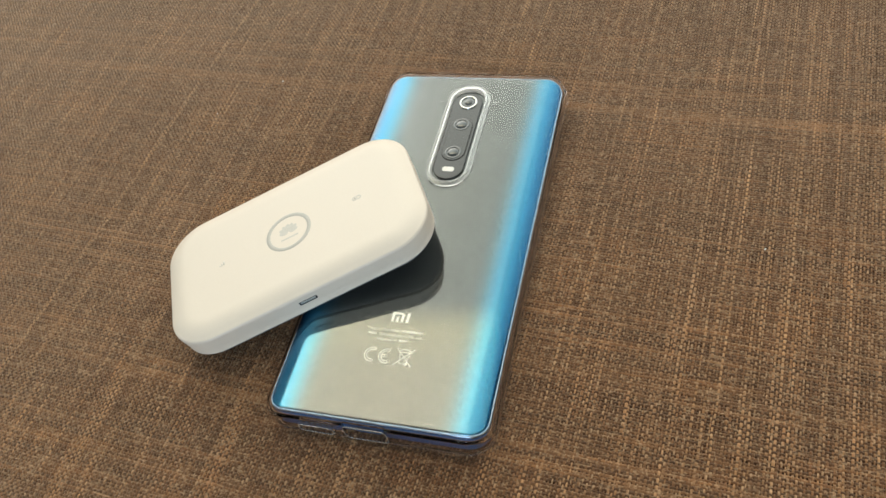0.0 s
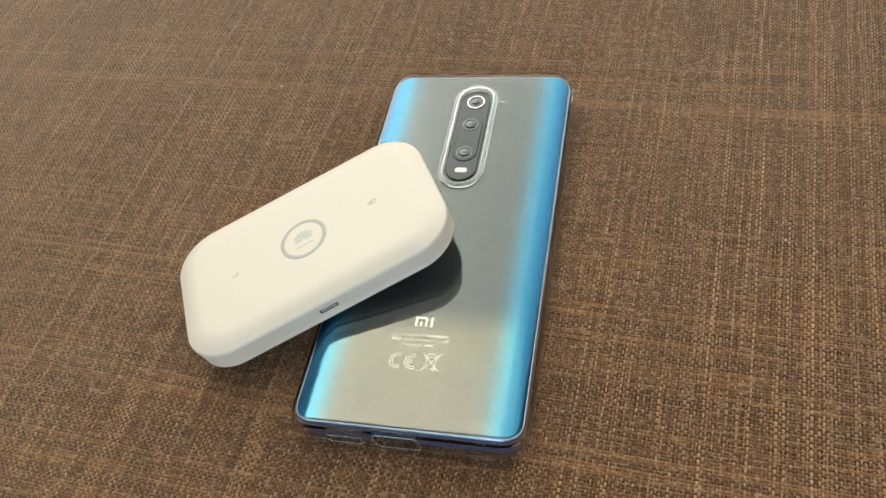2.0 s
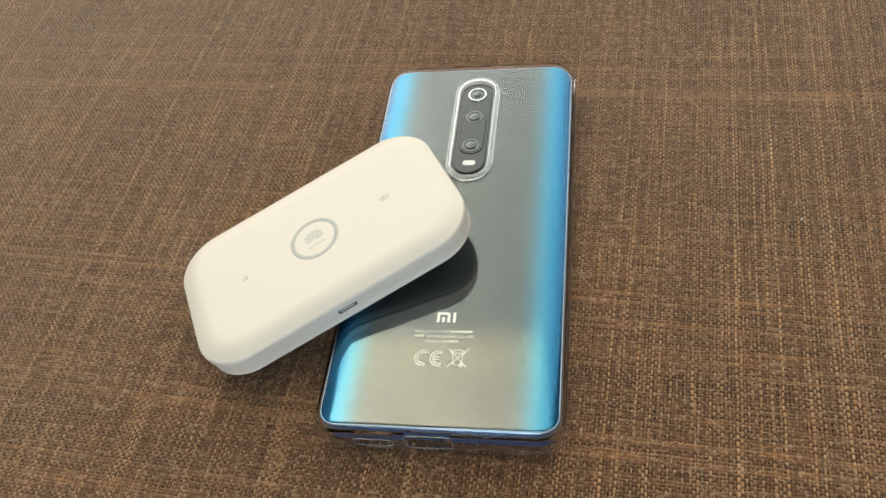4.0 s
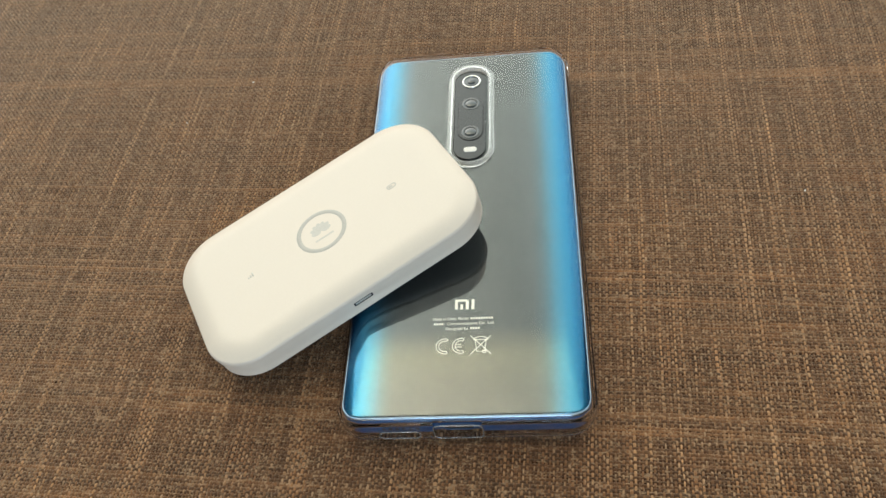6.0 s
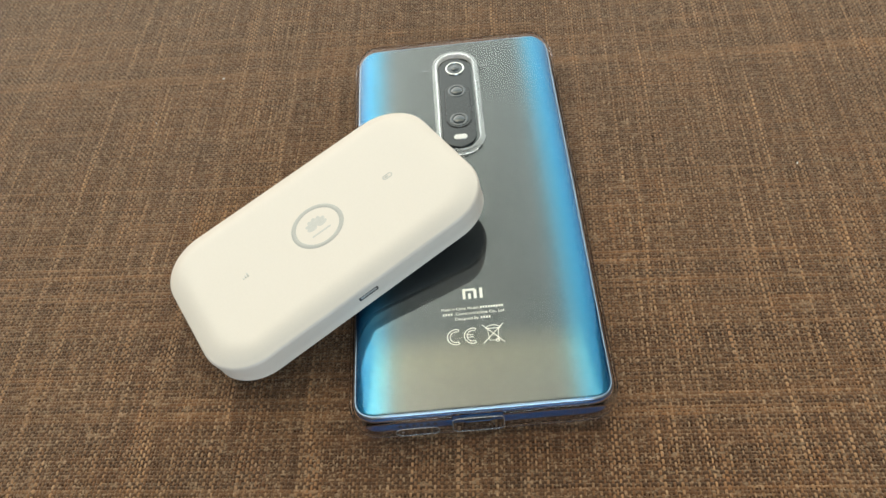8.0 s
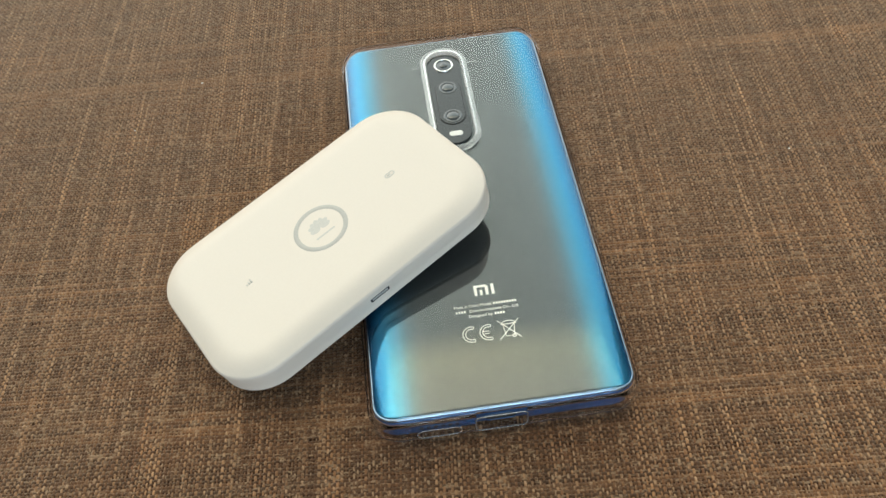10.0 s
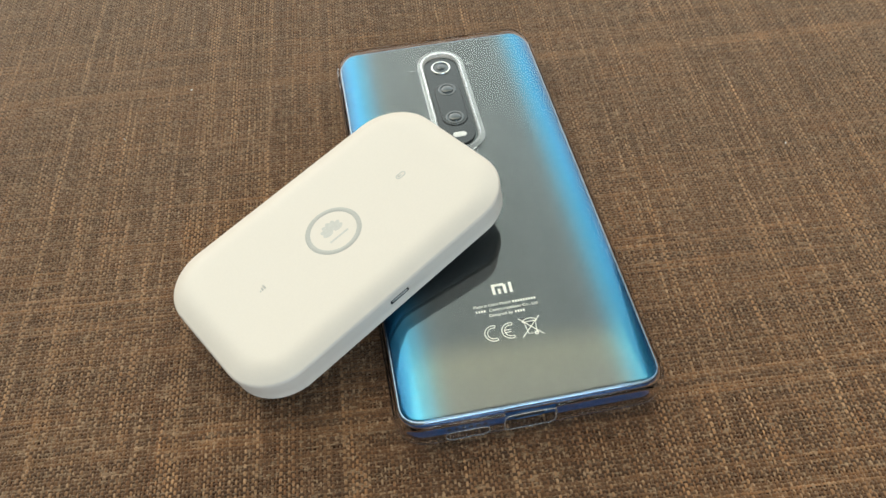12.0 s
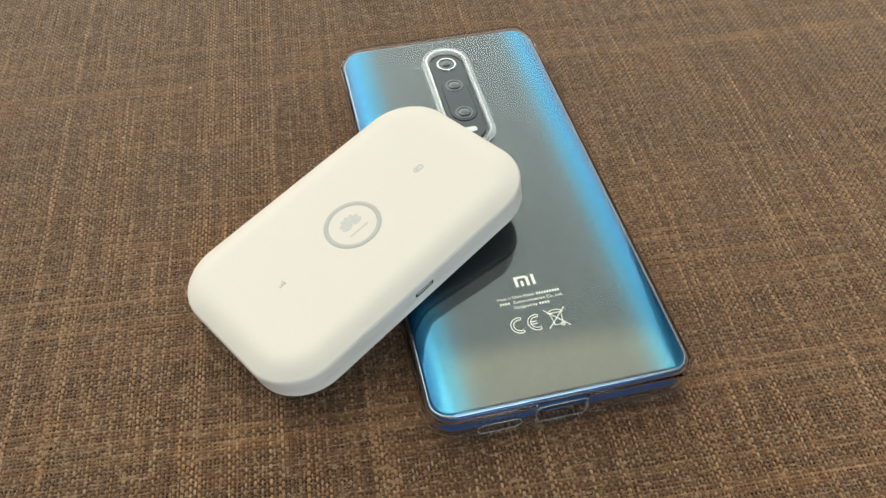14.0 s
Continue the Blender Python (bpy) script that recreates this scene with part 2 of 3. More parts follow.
def arc(cx, cy, r, a0, a1, steps=20, squash=1.0):
    return [(cx + r * math.cos(radians(a0 + (a1 - a0) * k / steps)), cy + squash * r * math.sin(radians(a0 + (a1 - a0) * k / steps))) for k in range(steps + 1)]


def slab(x0, y0, z0, x1, y1, z1):
    v = [(x, y, z) for z in (z0, z1) for x, y in ((x0, y0), (x1, y0), (x1, y1), (x0, y1))]
    return v, [(3, 2, 1, 0), (4, 5, 6, 7), (0, 1, 5, 4), (1, 2, 6, 5), (2, 3, 7, 6), (3, 0, 4, 7)]


def writing(name, words, height, width, x, y, z, material, parent, label=""):
    """Raised print with the built-in font, from x on, fitted to a width."""
    curve = bpy.data.curves.new(name, "FONT")
    curve.body, curve.size, curve.extrude = words, 1.0, 0.0
    temp = new(name, curve)
    bpy.context.view_layer.update()
    data = bpy.data.meshes.new_from_object(temp.evaluated_get(bpy.context.evaluated_depsgraph_get()))
    bpy.data.objects.remove(temp)
    co = np.empty(len(data.vertices) * 3)
    data.vertices.foreach_get("co", co)
    co = co.reshape(-1, 3)
    co[:, 0] = x + (co[:, 0] - co[:, 0].min()) * width / np.ptp(co[:, 0])
    co[:, 1] = y + co[:, 1] * height / 0.7
    co[:, 2] = z
    data.vertices.foreach_set("co", co.ravel())
    data.materials.clear()
    data.materials.append(material)
    data.update()
    return part(name, data, parent, label)


# ---------------------------------------------------------------- room
def wall_with_opening(name, m, width, height, opening, label):
    """A wall 0.2 m thick in its own x (along) and z (up); opening: x0, z0, x1, z1."""
    pieces = []
    if opening:
        a, b, c, d = opening
        pieces = [slab(0, 0, 0, a, 0.2, height), slab(c, 0, 0, width, 0.2, height), slab(a, 0, 0, c, 0.2, b)]
        if d < height:
            pieces.append(slab(a, 0, d, c, 0.2, height))
    else:
        pieces = [slab(0, 0, 0, width, 0.2, height)]
    ob = new(name, mesh_of(name, *joined(*pieces), M_WALL, False))
    ob.matrix_world = m
    return tagged(ob, label, "wall", kind="structure")


HIGH = CEIL - FLOOR
wall_with_opening("wall_north", pose(WEST - 0.2, NORTH, FLOOR), EAST - WEST + 0.4, HIGH, (0.3, 0.55, EAST - WEST + 0.1, HIGH + 0.001), "low plain wall under the glazed side of the room")
wall_with_opening("wall_south", pose(EAST, SOUTH, FLOOR, 0, 0, 180), EAST - WEST, HIGH, (EAST - 0.95, 0.9, EAST + 0.55, 2.1), "plain light grey wall with a window opening")
wall_with_opening("wall_west", pose(WEST, SOUTH - 0.2, FLOOR, 0, 0, 90), NORTH - SOUTH + 0.2, HIGH, None, "plain light grey painted wall")
wall_with_opening("wall_east", pose(EAST, NORTH, FLOOR, 0, 0, -90), NORTH - SOUTH + 0.2, HIGH, None, "plain light grey painted wall")
floor = tagged(new("floor", mesh_of("floor", *slab(WEST - 0.2, SOUTH - 0.2, FLOOR - 0.1, EAST + 0.2, NORTH + 0.2, FLOOR - 0.002), M_FLOOR, False)), "brown wooden floor", "floor", kind="structure")
ceiling = tagged(new("ceiling", mesh_of("ceiling", *slab(WEST - 0.2, SOUTH - 0.2, CEIL + 0.002, EAST + 0.2, 0.15, CEIL + 0.1), M_CEILING, False)), "cream painted ceiling", "ceiling", kind="structure")


def sky_backdrop():
    """Bright hazy sky far outside the glazed side: brighter to the west, greyer in the middle, warm above."""
    mat, tree, shader = nodes_of("hazy_sky")
    tree.nodes.remove(shader)
    coord = tree.nodes.new("ShaderNodeTexCoord")
    split = tree.nodes.new("ShaderNodeSeparateXYZ")
    tree.links.new(coord.outputs["Object"], split.inputs[0])

    def stretch(source, low, high):
        node = tree.nodes.new("ShaderNodeMapRange")
        node.inputs["From Min"].default_value, node.inputs["From Max"].default_value = low, high
        tree.links.new(source, node.inputs[0])
        return node.outputs[0]

    tall = ramp(tree, stretch(split.outputs[2], 0, 20), SKY_TALL)
    wide = ramp(tree, stretch(split.outputs[0], -6, 6), SKY_WIDE)
    glow = tree.nodes.new("ShaderNodeEmission")
    glow.inputs[1].default_value = SKY_POWER
    tree.links.new(mixed(tree, tall, wide, 1.0, "MULTIPLY"), glow.inputs[0])
    tree.links.new(glow.outputs[0], tree.nodes["Material Output"].inputs[0])
    verts = [(x, 6.0, z) for z in (-1, 24) for x in (-16, 16)]
    return tagged(new("backdrop", mesh_of("backdrop", verts, [(0, 1, 3, 2)], mat, False)), "bright hazy sky outside the glazed side", "sky", kind="structure")


SKY_POWER = 4.15
SKY_TALL = ((0.0, (0.82, 0.80, 0.78)), (0.22, (0.90, 0.98, 0.97)), (0.36, (0.71, 0.77, 0.74)), (0.49, (0.62, 0.67, 0.64)), (0.53, (1.20, 1.16, 0.89)), (0.60, (1.12, 1.08, 0.88)), (1.0, (1.06, 1.02, 0.87)))
SKY_WIDE = ((0.0, (0.95, 0.91, 0.85)), (0.25, (0.93, 0.89, 0.83)), (0.5, (0.56, 0.55, 0.52)), (0.68, (0.50, 0.51, 0.50)), (1.0, (0.50, 0.51, 0.50)))
sky_backdrop()


# ---------------------------------------------------------------- upholstered seat with woven cover
PITCH, SWAY, ROUND = 0.00108, 0.00022, 0.00017
TOP = 0.0


def swell(x, y):
    """Slow unevenness of the padded surface."""
    return 0.00035 * (np.sin(31 * x + 17 * y + 0.4) + np.sin(-23 * x + 37 * y + 2.0)) - 0.0007


def threads(along, rng):
    """All threads of one direction as one mesh of wavy rounded strips."""
    x0, x1, y0, y1 = -0.345, 0.23, -0.15, 0.205
    if along == "y":
        count, crossings, start, base = int((x1 - x0) / PITCH), int((y1 - y0) / PITCH), x0, y0
    else:
        count, crossings, start, base = int((y1 - y0) / PITCH), int((x1 - x0) / PITCH), y0, x0
    samples = crossings * 2
    i = np.arange(count)[:, None]
    k = np.arange(samples)[None, :]
    wave = np.where(k % 2 == 1, 0.0, np.where((k // 2 + i) % 2 == 0, 1.0, -1.0))
    if along == "x":
        wave = -wave
    wave = wave * (1 + rng.normal(0, 0.22, (count, samples)))

    def slow(rows, cols, step, amount):
        knots = rng.normal(0, amount, (rows, cols // step + 3))
        at = np.arange(cols) / step
        lo = at.astype(int)
        f = at - lo
        f = f * f * (3 - 2 * f)
        return knots[:, lo] * (1 - f) + knots[:, lo + 1] * f

    length = base + (k + 1.0) * PITCH / 2 + slow(count, samples, 9, 0.00008)
    side = start + (i + 0.5) * PITCH + slow(count, samples, 14, 0.00011)
    wide = PITCH * 0.5 * np.clip(rng.normal(0.60 if along == "y" else 0.84, 0.10, (count, 1)) + slow(count, samples, 11, 0.12), 0.42, 1.15)
    tall = ROUND * wide / (PITCH * 0.5)
    height = wave * SWAY
    co = np.empty((count, samples, 3, 3))
    for n, (off, up) in enumerate(((-1, -0.9), (0, 1), (1, -0.9))):
        a = side + off * wide
        x, y = (a, length) if along == "y" else (length, a)
        c, s = math.cos(WEAVE_TURN), math.sin(WEAVE_TURN)
        co[:, :, n, 0] = x * c - y * s
        co[:, :, n, 1] = x * s + y * c
        co[:, :, n, 2] = TOP - SWAY - ROUND + height + up * tall + swell(x, y)
    index = np.arange(count * samples * 3).reshape(count, samples, 3)
    quads = []
    for n in (0, 1):
        a, b, c2, d = index[:, :-1, n], index[:, :-1, n + 1], index[:, 1:, n + 1], index[:, 1:, n]
        q = np.stack((a, b, c2, d), -1) if along == "y" else np.stack((d, c2, b, a), -1)
        quads.append(q.reshape(-1, 4))
    quads = np.concatenate(quads)
    # the cover is woven out only over the front part of the seat: a stretch widening to the north
    at = co.reshape(-1, 3)[quads[:, 0]]
    keep = (at[:, 0] > -0.235 - 0.62 * at[:, 1]) & (at[:, 0] < 0.205 + 0.15 * at[:, 1])
    quads = quads[keep & (at[:, 1] > -0.130) & (at[:, 1] < 0.180 - 0.12 * np.maximum(at[:, 0], 0))]
    used, quads = np.unique(quads, return_inverse=True)
    quads = quads.reshape(-1, 4)
    co = co.reshape(-1, 3)[used]
    data = bpy.data.meshes.new("threads")
    data.vertices.add(co.size // 3)
    data.vertices.foreach_set("co", co.ravel())
    data.loops.add(quads.size)
    data.loops.foreach_set("vertex_index", quads.ravel())
    data.polygons.add(len(quads))
    data.polygons.foreach_set("loop_start", np.arange(len(quads)) * 4)
    data.polygons.foreach_set("use_smooth", np.ones(len(quads), dtype=bool))
    data.update(calc_edges=True)
    data.validate()
    data.materials.append(M_WARP if along == "y" else M_WEFT)
    return data


def upholstered_seat():
    seat = tagged(new("upholstered_seat"), "brown melange woven fabric upholstered seat", "seat")
    seat.location = (0, 0, FLOOR)
    up = pose(0, 0, -FLOOR)
    part("plinth", mesh_of("plinth", *block(0.93, 0.47, 0.02, ((0, 0, 0), (0, 0, 0.2 - 0.004), (0.004, 0.004, 0.2)), 0, 0.05), M_FLOOR), seat, "brown wooden plinth")
    edge = [(0.03 * (1 - math.cos(radians(a))), 0.03 * (1 - math.cos(radians(a))), -0.0325 + 0.03 * math.sin(radians(a))) for a in range(0, 91, 15)]
    part("cushion", mesh_of("cushion", *block(0.95, 0.5, 0.05, [(0.03, 0.03, -0.25), (0.008, 0.008, -0.24), (0, 0, -0.22)] + edge + [(0.04, 0.04, -0.0025)], 0, 0.05), M_BACKING), seat, "padded cushion under the woven cover", up)
    rng = np.random.default_rng(7)
    for name, along in (("warp_threads", "y"), ("weft_threads", "x")):
        tagged(part(name, threads(along, rng), seat, "brown melange yarn, plain weave", up), kind="stuff")
    return seat


upholstered_seat()


# ---------------------------------------------------------------- smartphone
PX, PY = 0.0006, 0.0009
GLASS = 0.0093


def smartphone():
    phone = tagged(new("smartphone"), "blue glossy smartphone lying face down in a clear case", "smartphone")
    phone.matrix_world = pose(PX, PY, 0, 0, 0, 0)
    hx, hy, r = 0.0370, 0.0788, 0.0070
    band = [[(x, y, z) for x, y in fine_ring(hx - i, hy - i, r - i)] for i, z in ((0.0016, 0.0004), (0.0005, 0.0010), (0.0, 0.0022), (0.0, 0.0040))]
    band += [[(x, y, GLASS - side_drop(x) - d) for x, y in fine_ring(hx - i, hy - i, r - i)] for i, d in ((0.0, 0.0019), (0.0002, 0.0014), (0.0006, 0.0013))]
    part("frame", mesh_of("frame", *loft(band), M_FRAME), phone, "blue metal frame")
    rolled = [(0.0007 + 0.0006 * (1 - math.cos(radians(a))), 0.0004 * (1 - math.sin(radians(a)))) for a in range(0, 91, 15)]
    rings = [[(x, y, 0.0058) for x, y in fine_ring(hx - 0.0007, hy - 0.0007, r - 0.0007)]]
    for inset, depth in rolled + [(k * 0.0008, 0.0) for k in range(2, 9)]:
        rings.append([(x, y, GLASS - side_drop(x) - depth) for x, y in fine_ring(hx - inset, hy - inset, r - inset)])
    # polished edge of the frame, a narrow roll between its wall and the glass, added for the highlight line
    edge = []
    for inset, depth in ((0.00022, 0.0013), (0.0001, 0.0012), (0.00006, 0.0009), (0.00015, 0.00055), (0.00035, 0.0003), (0.00065, 0.0002), (0.00072, 0.0003)):
        edge.append([(x, y, GLASS - side_drop(x) - depth) for x, y in fine_ring(hx - inset, hy - inset, r - inset)])
    part("frame_edge", mesh_of("frame_edge", *loft(edge, False, False), M_CHAMFER), phone, "polished edge round the glass back, pale for its highlight line")
    back = mesh_of("back_glass", *loft(rings), M_BACK)
    back.set_sharp_from_angle(angle=radians(60))
    part("back_glass", back, phone, "dark glossy glass back, blue along both sides")
    part("screen", mesh_of("screen", *block(hx - 0.0018, hy - 0.0018, r - 0.0015, ((0, 0, 0.00015), (0, 0, 0.0004))), M_ISLAND), phone, "black glass screen lying face down")

    cx, cy = 0.0002, 0.0450
    island = part("camera_island", mesh_of("camera_island", *pill(0.0060, 0.0234, 0.0060, GLASS - 0.001, GLASS + 0.0007, 0.0003, cx, cy, 16), M_ISLAND), phone, "black glass pill-shaped camera island")
    z = GLASS + 0.0007
    part("main_lens_rim", mesh_of("rim", *tube_ring(0.0036, 0.0030, z - 0.0002, z + 0.0005, cx + 0.0002, 0.0626), M_LENS_RIM), island, "bright silver metal ring")
    part("main_lens", mesh_of("lens", *dome(0.0030, z + 0.00005, 0.0002, cx + 0.0002, 0.0626), M_LENS), island, "dark glass lens")
    part("main_lens_pupil", mesh_of("pupil", *dome(0.0016, z + 0.00024, 0.0006, cx + 0.0002, 0.0626), M_LENS), island)
    part("lens_cover", mesh_of("cover", *pill(0.0045, 0.0113, 0.0045, z - 0.0002, z + 0.0003, 0.0001, cx + 0.0002, 0.0423, 16), M_ISLAND), island, "black glass cover over two lenses")
    # dark line laid round the cover as the shade of its raised step
    outline = [(x, y) for x, y in ring(0.00458, 0.01138, 0.00458, cx + 0.0002, 0.0423, 16)]
    part("cover_step_shade", mesh_of("step_shade", *stroke(outline, 0.0003, z + 0.00002, 0.00006, True), M_DARK), island, "black line round the cover, painted shade of its raised step")
    for y in (0.0500, 0.0350):
        part("lens_ring", mesh_of("lens_ring", *tube_ring(0.0033, 0.0024, z + 0.0002, z + 0.00042, cx + 0.0002, y), M_LENS), island, "dark grey glass ring")
        part("lens", mesh_of("lens", *dome(0.0022, z + 0.0003, 0.0006, cx + 0.0002, y), M_LENS), island, "dark glass lens")
    part("flash", mesh_of("flash", *pill(0.0024, 0.0012, 0.0011, z - 0.0002, z + 0.0002, 0.0001, cx + 0.0002, 0.0264), M_FLASH), island, "white flash window")

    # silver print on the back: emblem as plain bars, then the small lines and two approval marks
    zp = GLASS + 0.00004
    bars = [slab(x0, -0.0420, zp - 0.0001, x1, y1, zp) for x0, x1, y1 in ((-0.0034, -0.0025, -0.0383), (-0.0017, -0.0009, -0.0401), (0.0, 0.0009, -0.0388), (0.0018, 0.0027, -0.0383))]
    bars.append(slab(-0.00249, -0.0391, zp - 0.0001, 0.0004, -0.0383, zp - 0.000005))
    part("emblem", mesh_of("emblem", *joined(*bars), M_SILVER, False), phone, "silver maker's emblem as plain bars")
    h = 0.00095

    def bar_run(x0, x1, y):
        """A run of short plain bars in place of words that cannot be read."""
        count = int((x1 - x0) / 0.0008)
        return joined(*[slab(x0 + 0.0008 * k, y, zp - 0.0001, x0 + 0.0008 * k + 0.0005, y + 0.0007, zp) for k in range(count)])

    writing("print_line", "Made in China Model:", h, 0.0112, -0.0101, -0.0458, zp, M_SILVER, phone)
    part("print_bar", mesh_of("bar", *bar_run(0.0016, 0.0091, -0.0457), M_SILVER, False), phone)
    part("print_bar", mesh_of("bar", *bar_run(-0.0098, -0.0064, -0.0475), M_SILVER, False), phone)
    writing("print_line", "Communications Co., Ltd.", h, 0.0148, -0.0058, -0.0476, zp, M_SILVER, phone)
    writing("print_line", "Designed by", h, 0.0070, -0.0061, -0.0494, zp, M_SILVER, phone)
    part("print_bar", mesh_of("bar", *bar_run(0.0015, 0.0048, -0.0493), M_SILVER, False), phone)

    w = 0.00022
    def hollow_c(x, y):
        outer, inner = arc(x, y, 0.0026, 70, 290), arc(x, y, 0.0018, 290, 70)
        return stroke(outer + inner, w, zp, closed=True)
    marks = [hollow_c(-0.0062, -0.0551), hollow_c(-0.0012, -0.0551)]
    marks.append(stroke([(-0.0029, -0.0547), (-0.0011, -0.0547)], w, zp))
    marks.append(stroke([(-0.0029, -0.0555), (-0.0011, -0.0555)], w, zp))
    part("approval_mark", mesh_of("approval_mark", *joined(*marks), M_SILVER, False), phone, "silver outlined CE mark")
    bx, by = 0.0048, -0.0550
    binm = [stroke([(bx - 0.0017, by + 0.0018), (bx - 0.0012, by - 0.0022), (bx + 0.0012, by - 0.0022), (bx + 0.0017, by + 0.0018)], w, zp, closed=True),
            stroke(arc(bx, by + 0.0018, 0.0021, 10, 170, 10, 0.55), w, zp), stroke([(bx - 0.0023, by + 0.0019), (bx + 0.0023, by + 0.0019)], w, zp),
            stroke([(bx - 0.0031, by + 0.0033), (bx + 0.0031, by - 0.0031)], w, zp + 0.00001), stroke([(bx - 0.0031, by - 0.0031), (bx + 0.0031, by + 0.0033)], w, zp + 0.00002),
            stroke(arc(bx + 0.0011, by - 0.0023, 0.0005, 0, 340, 10), w, zp + 0.00003, closed=True)]
    part("disposal_mark", mesh_of("disposal_mark", *joined(*binm), M_SILVER, False), phone, "silver outlined crossed-out bin mark")

    # charging socket and loudspeaker openings in the lower edge of the frame
    upright = pose(-0.0018, -hy - 0.00002, 0.0040, 90)
    part("socket_rim", mesh_of("socket_rim", *stroke(ring(0.0045, 0.0017, 0.0017), 0.0004, 0, 0.0002, True), M_FRAME), phone, "blue metal socket rim", upright)
    part("charging_socket", mesh_of("socket", *pill(0.0043, 0.0015, 0.0015, -0.0004, 0.00006, 0.00004), M_DARK), phone, "dark charging socket", upright)
    for k in range(6):
        part("speaker_hole", mesh_of("speaker_hole", *pill(0.0006, 0.0006, 0.0006, -0.0003, 0.00005, 0.00003, steps=4), M_DARK), phone, "", pose(-0.0240 + 0.0020 * k, -hy - 0.00002, 0.0040, 90))
    return phone


smartphone()


# ---------------------------------------------------------------- clear case
def phone_case():
    case = tagged(new("phone_case"), "clear soft plastic case fitted round the smartphone", "phone case")
    case.matrix_world = pose(PX, PY, 0)
    hx, hy, r = 0.0385, 0.0810, 0.0086
    thick, ridge = 0.0012, 0.0103

    def sheet(inner):
        """One side of the shell: rings from the open rim up the wall, over the rolled edge and in to the camera opening."""
        t = thick if inner else 0.0
        crown = ridge - (0.0008 if inner else 0.0)
        roll = 0.0008 if inner else 0.0015
        low = ((0.0012, 0.0001), (0.0004, 0.0003)) if not inner else ((0.0008, 0.0003), (0.0003, 0.0005))
        rings = [[(x, y, z) for x, y in fine_ring(hx - t - i, hy - t - i, r - t - i)] for i, z in low]
        for share in (0.0, 0.2, 0.5, 0.8, 1.0):
            rings.append([(x, y, 0.0010 + share * (crown - side_drop(x) - roll - 0.0010)) for x, y in fine_ring(hx - t, hy - t, r - t)])
        over = [(roll * (1 - math.cos(radians(a))), roll * (1 - math.sin(radians(a)))) for a in (18, 36, 54, 72, 90)]
        for i, depth in over + [(0.0024, 0), (0.0034, 0), (0.0046, 0), (0.0060, 0), (0.0068, 0)]:
            rings.append([(x, y, crown - side_drop(x) - depth) for x, y in fine_ring(hx - t - i, hy - t - i, r - t - i)])
        for a, b in ((0.0093, 0.0277), (0.0088, 0.0272)):
            rings.append([(x, y, crown) for x, y in fine_ring(a, b, a - 0.0006, 0.0004, 0.0453)])
        return rings

    out, inn = sheet(False), sheet(True)
    n, m = len(out[0]), len(out)
    verts = [p for s in (out, inn) for rr in s for p in rr]
    first = 3 * 9 + len(LOWER) + 8           # the first point of the lower straight, after three corners and two sides
    gone = {(first + k, row) for k in (0, 1) for row in (2, 3)} | {(first + k, row) for k in (4, 5, 6) for row in range(2, 9)}
    faces, walls = [], []
    for a in range(m - 1):
        for i in range(n):
            j = (i + 1) % n
            if (i, a) in gone:
                continue
            walls += [a < 9] * 2
            faces.append((a * n + i, a * n + j, (a + 1) * n + j, (a + 1) * n + i))
            q = m * n
            faces.append((q + (a + 1) * n + i, q + (a + 1) * n + j, q + a * n + j, q + a * n + i))
    for i in range(n):
        j = (i + 1) % n
        q = m * n
        faces.append((j, i, q + i, q + j))
        top = (m - 1) * n
        faces.append((top + i, top + j, q + top + j, q + top + i))
        walls += [True, False]
    for i, a in sorted(gone):
        q, j = m * n, (i + 1) % n
        for (u, b), (v, c), key in (((i, a), (j, a), (i, a - 1)), ((i, a + 1), (j, a + 1), (i, a + 1)), ((i, a), (i, a + 1), (i - 1, a)), ((j, a), (j, a + 1), (j, a))):
            if key not in gone:
                faces.append((b * n + u, c * n + v, q + c * n + v, q + b * n + u))
                walls.append(True)
    shell_mesh = mesh_of("shell", verts, faces, M_CLEAR)
    shell_mesh.materials.append(M_CLEAR_WALL)
    shell_mesh.polygons.foreach_set("material_index", [int(w) for w in walls])
    shell_mesh.set_sharp_from_angle(angle=radians(50))
    part("shell", shell_mesh, case)
    lip = [(0.0087, 0.0271, 0.00955), (0.0087, 0.0271, 0.0103), (0.0085, 0.0269, 0.0107), (0.0081, 0.0265, 0.0109), (0.0075, 0.0258, 0.0109), (0.0069, 0.0251, 0.0107), (0.0065, 0.0246, 0.0103), (0.0063, 0.0243, 0.0098), (0.0063, 0.0243, 0.00955)]
    rings = [[(x, y, z) for x, y in ring(a, b, a - 0.0003, 0.0004, 0.0451, 14)] for a, b, z in lip]
    part("camera_lip", mesh_of("camera_lip", *loft(rings + [rings[0]], False, False), M_FROST), case, "milky raised lip round the camera opening")
    for x in (-0.0110, 0.0112):
        part("mould_mark", mesh_of("mould_mark", *pill(0.0015, 0.0002, 0.0002, ridge - 0.0001, ridge + 0.0001, 0.00005, x, 0.0628, 4), M_FROST), case, "small milky mould mark")
    # beads round the two openings in the lower wall
    for x, z, w, h in ((-0.0191, 0.0032, 0.0061, 0.0021), (-0.0018, 0.0048, 0.0072, 0.0040)):
        outline = ring(w, h, 0.0019, x, z, 6)
        part("opening_rim", mesh_of("opening_rim", *stroke(outline, 0.0003, -0.0002, 0.0003, True), M_FROST), case, "", pose(0, -hy, 0, 90))
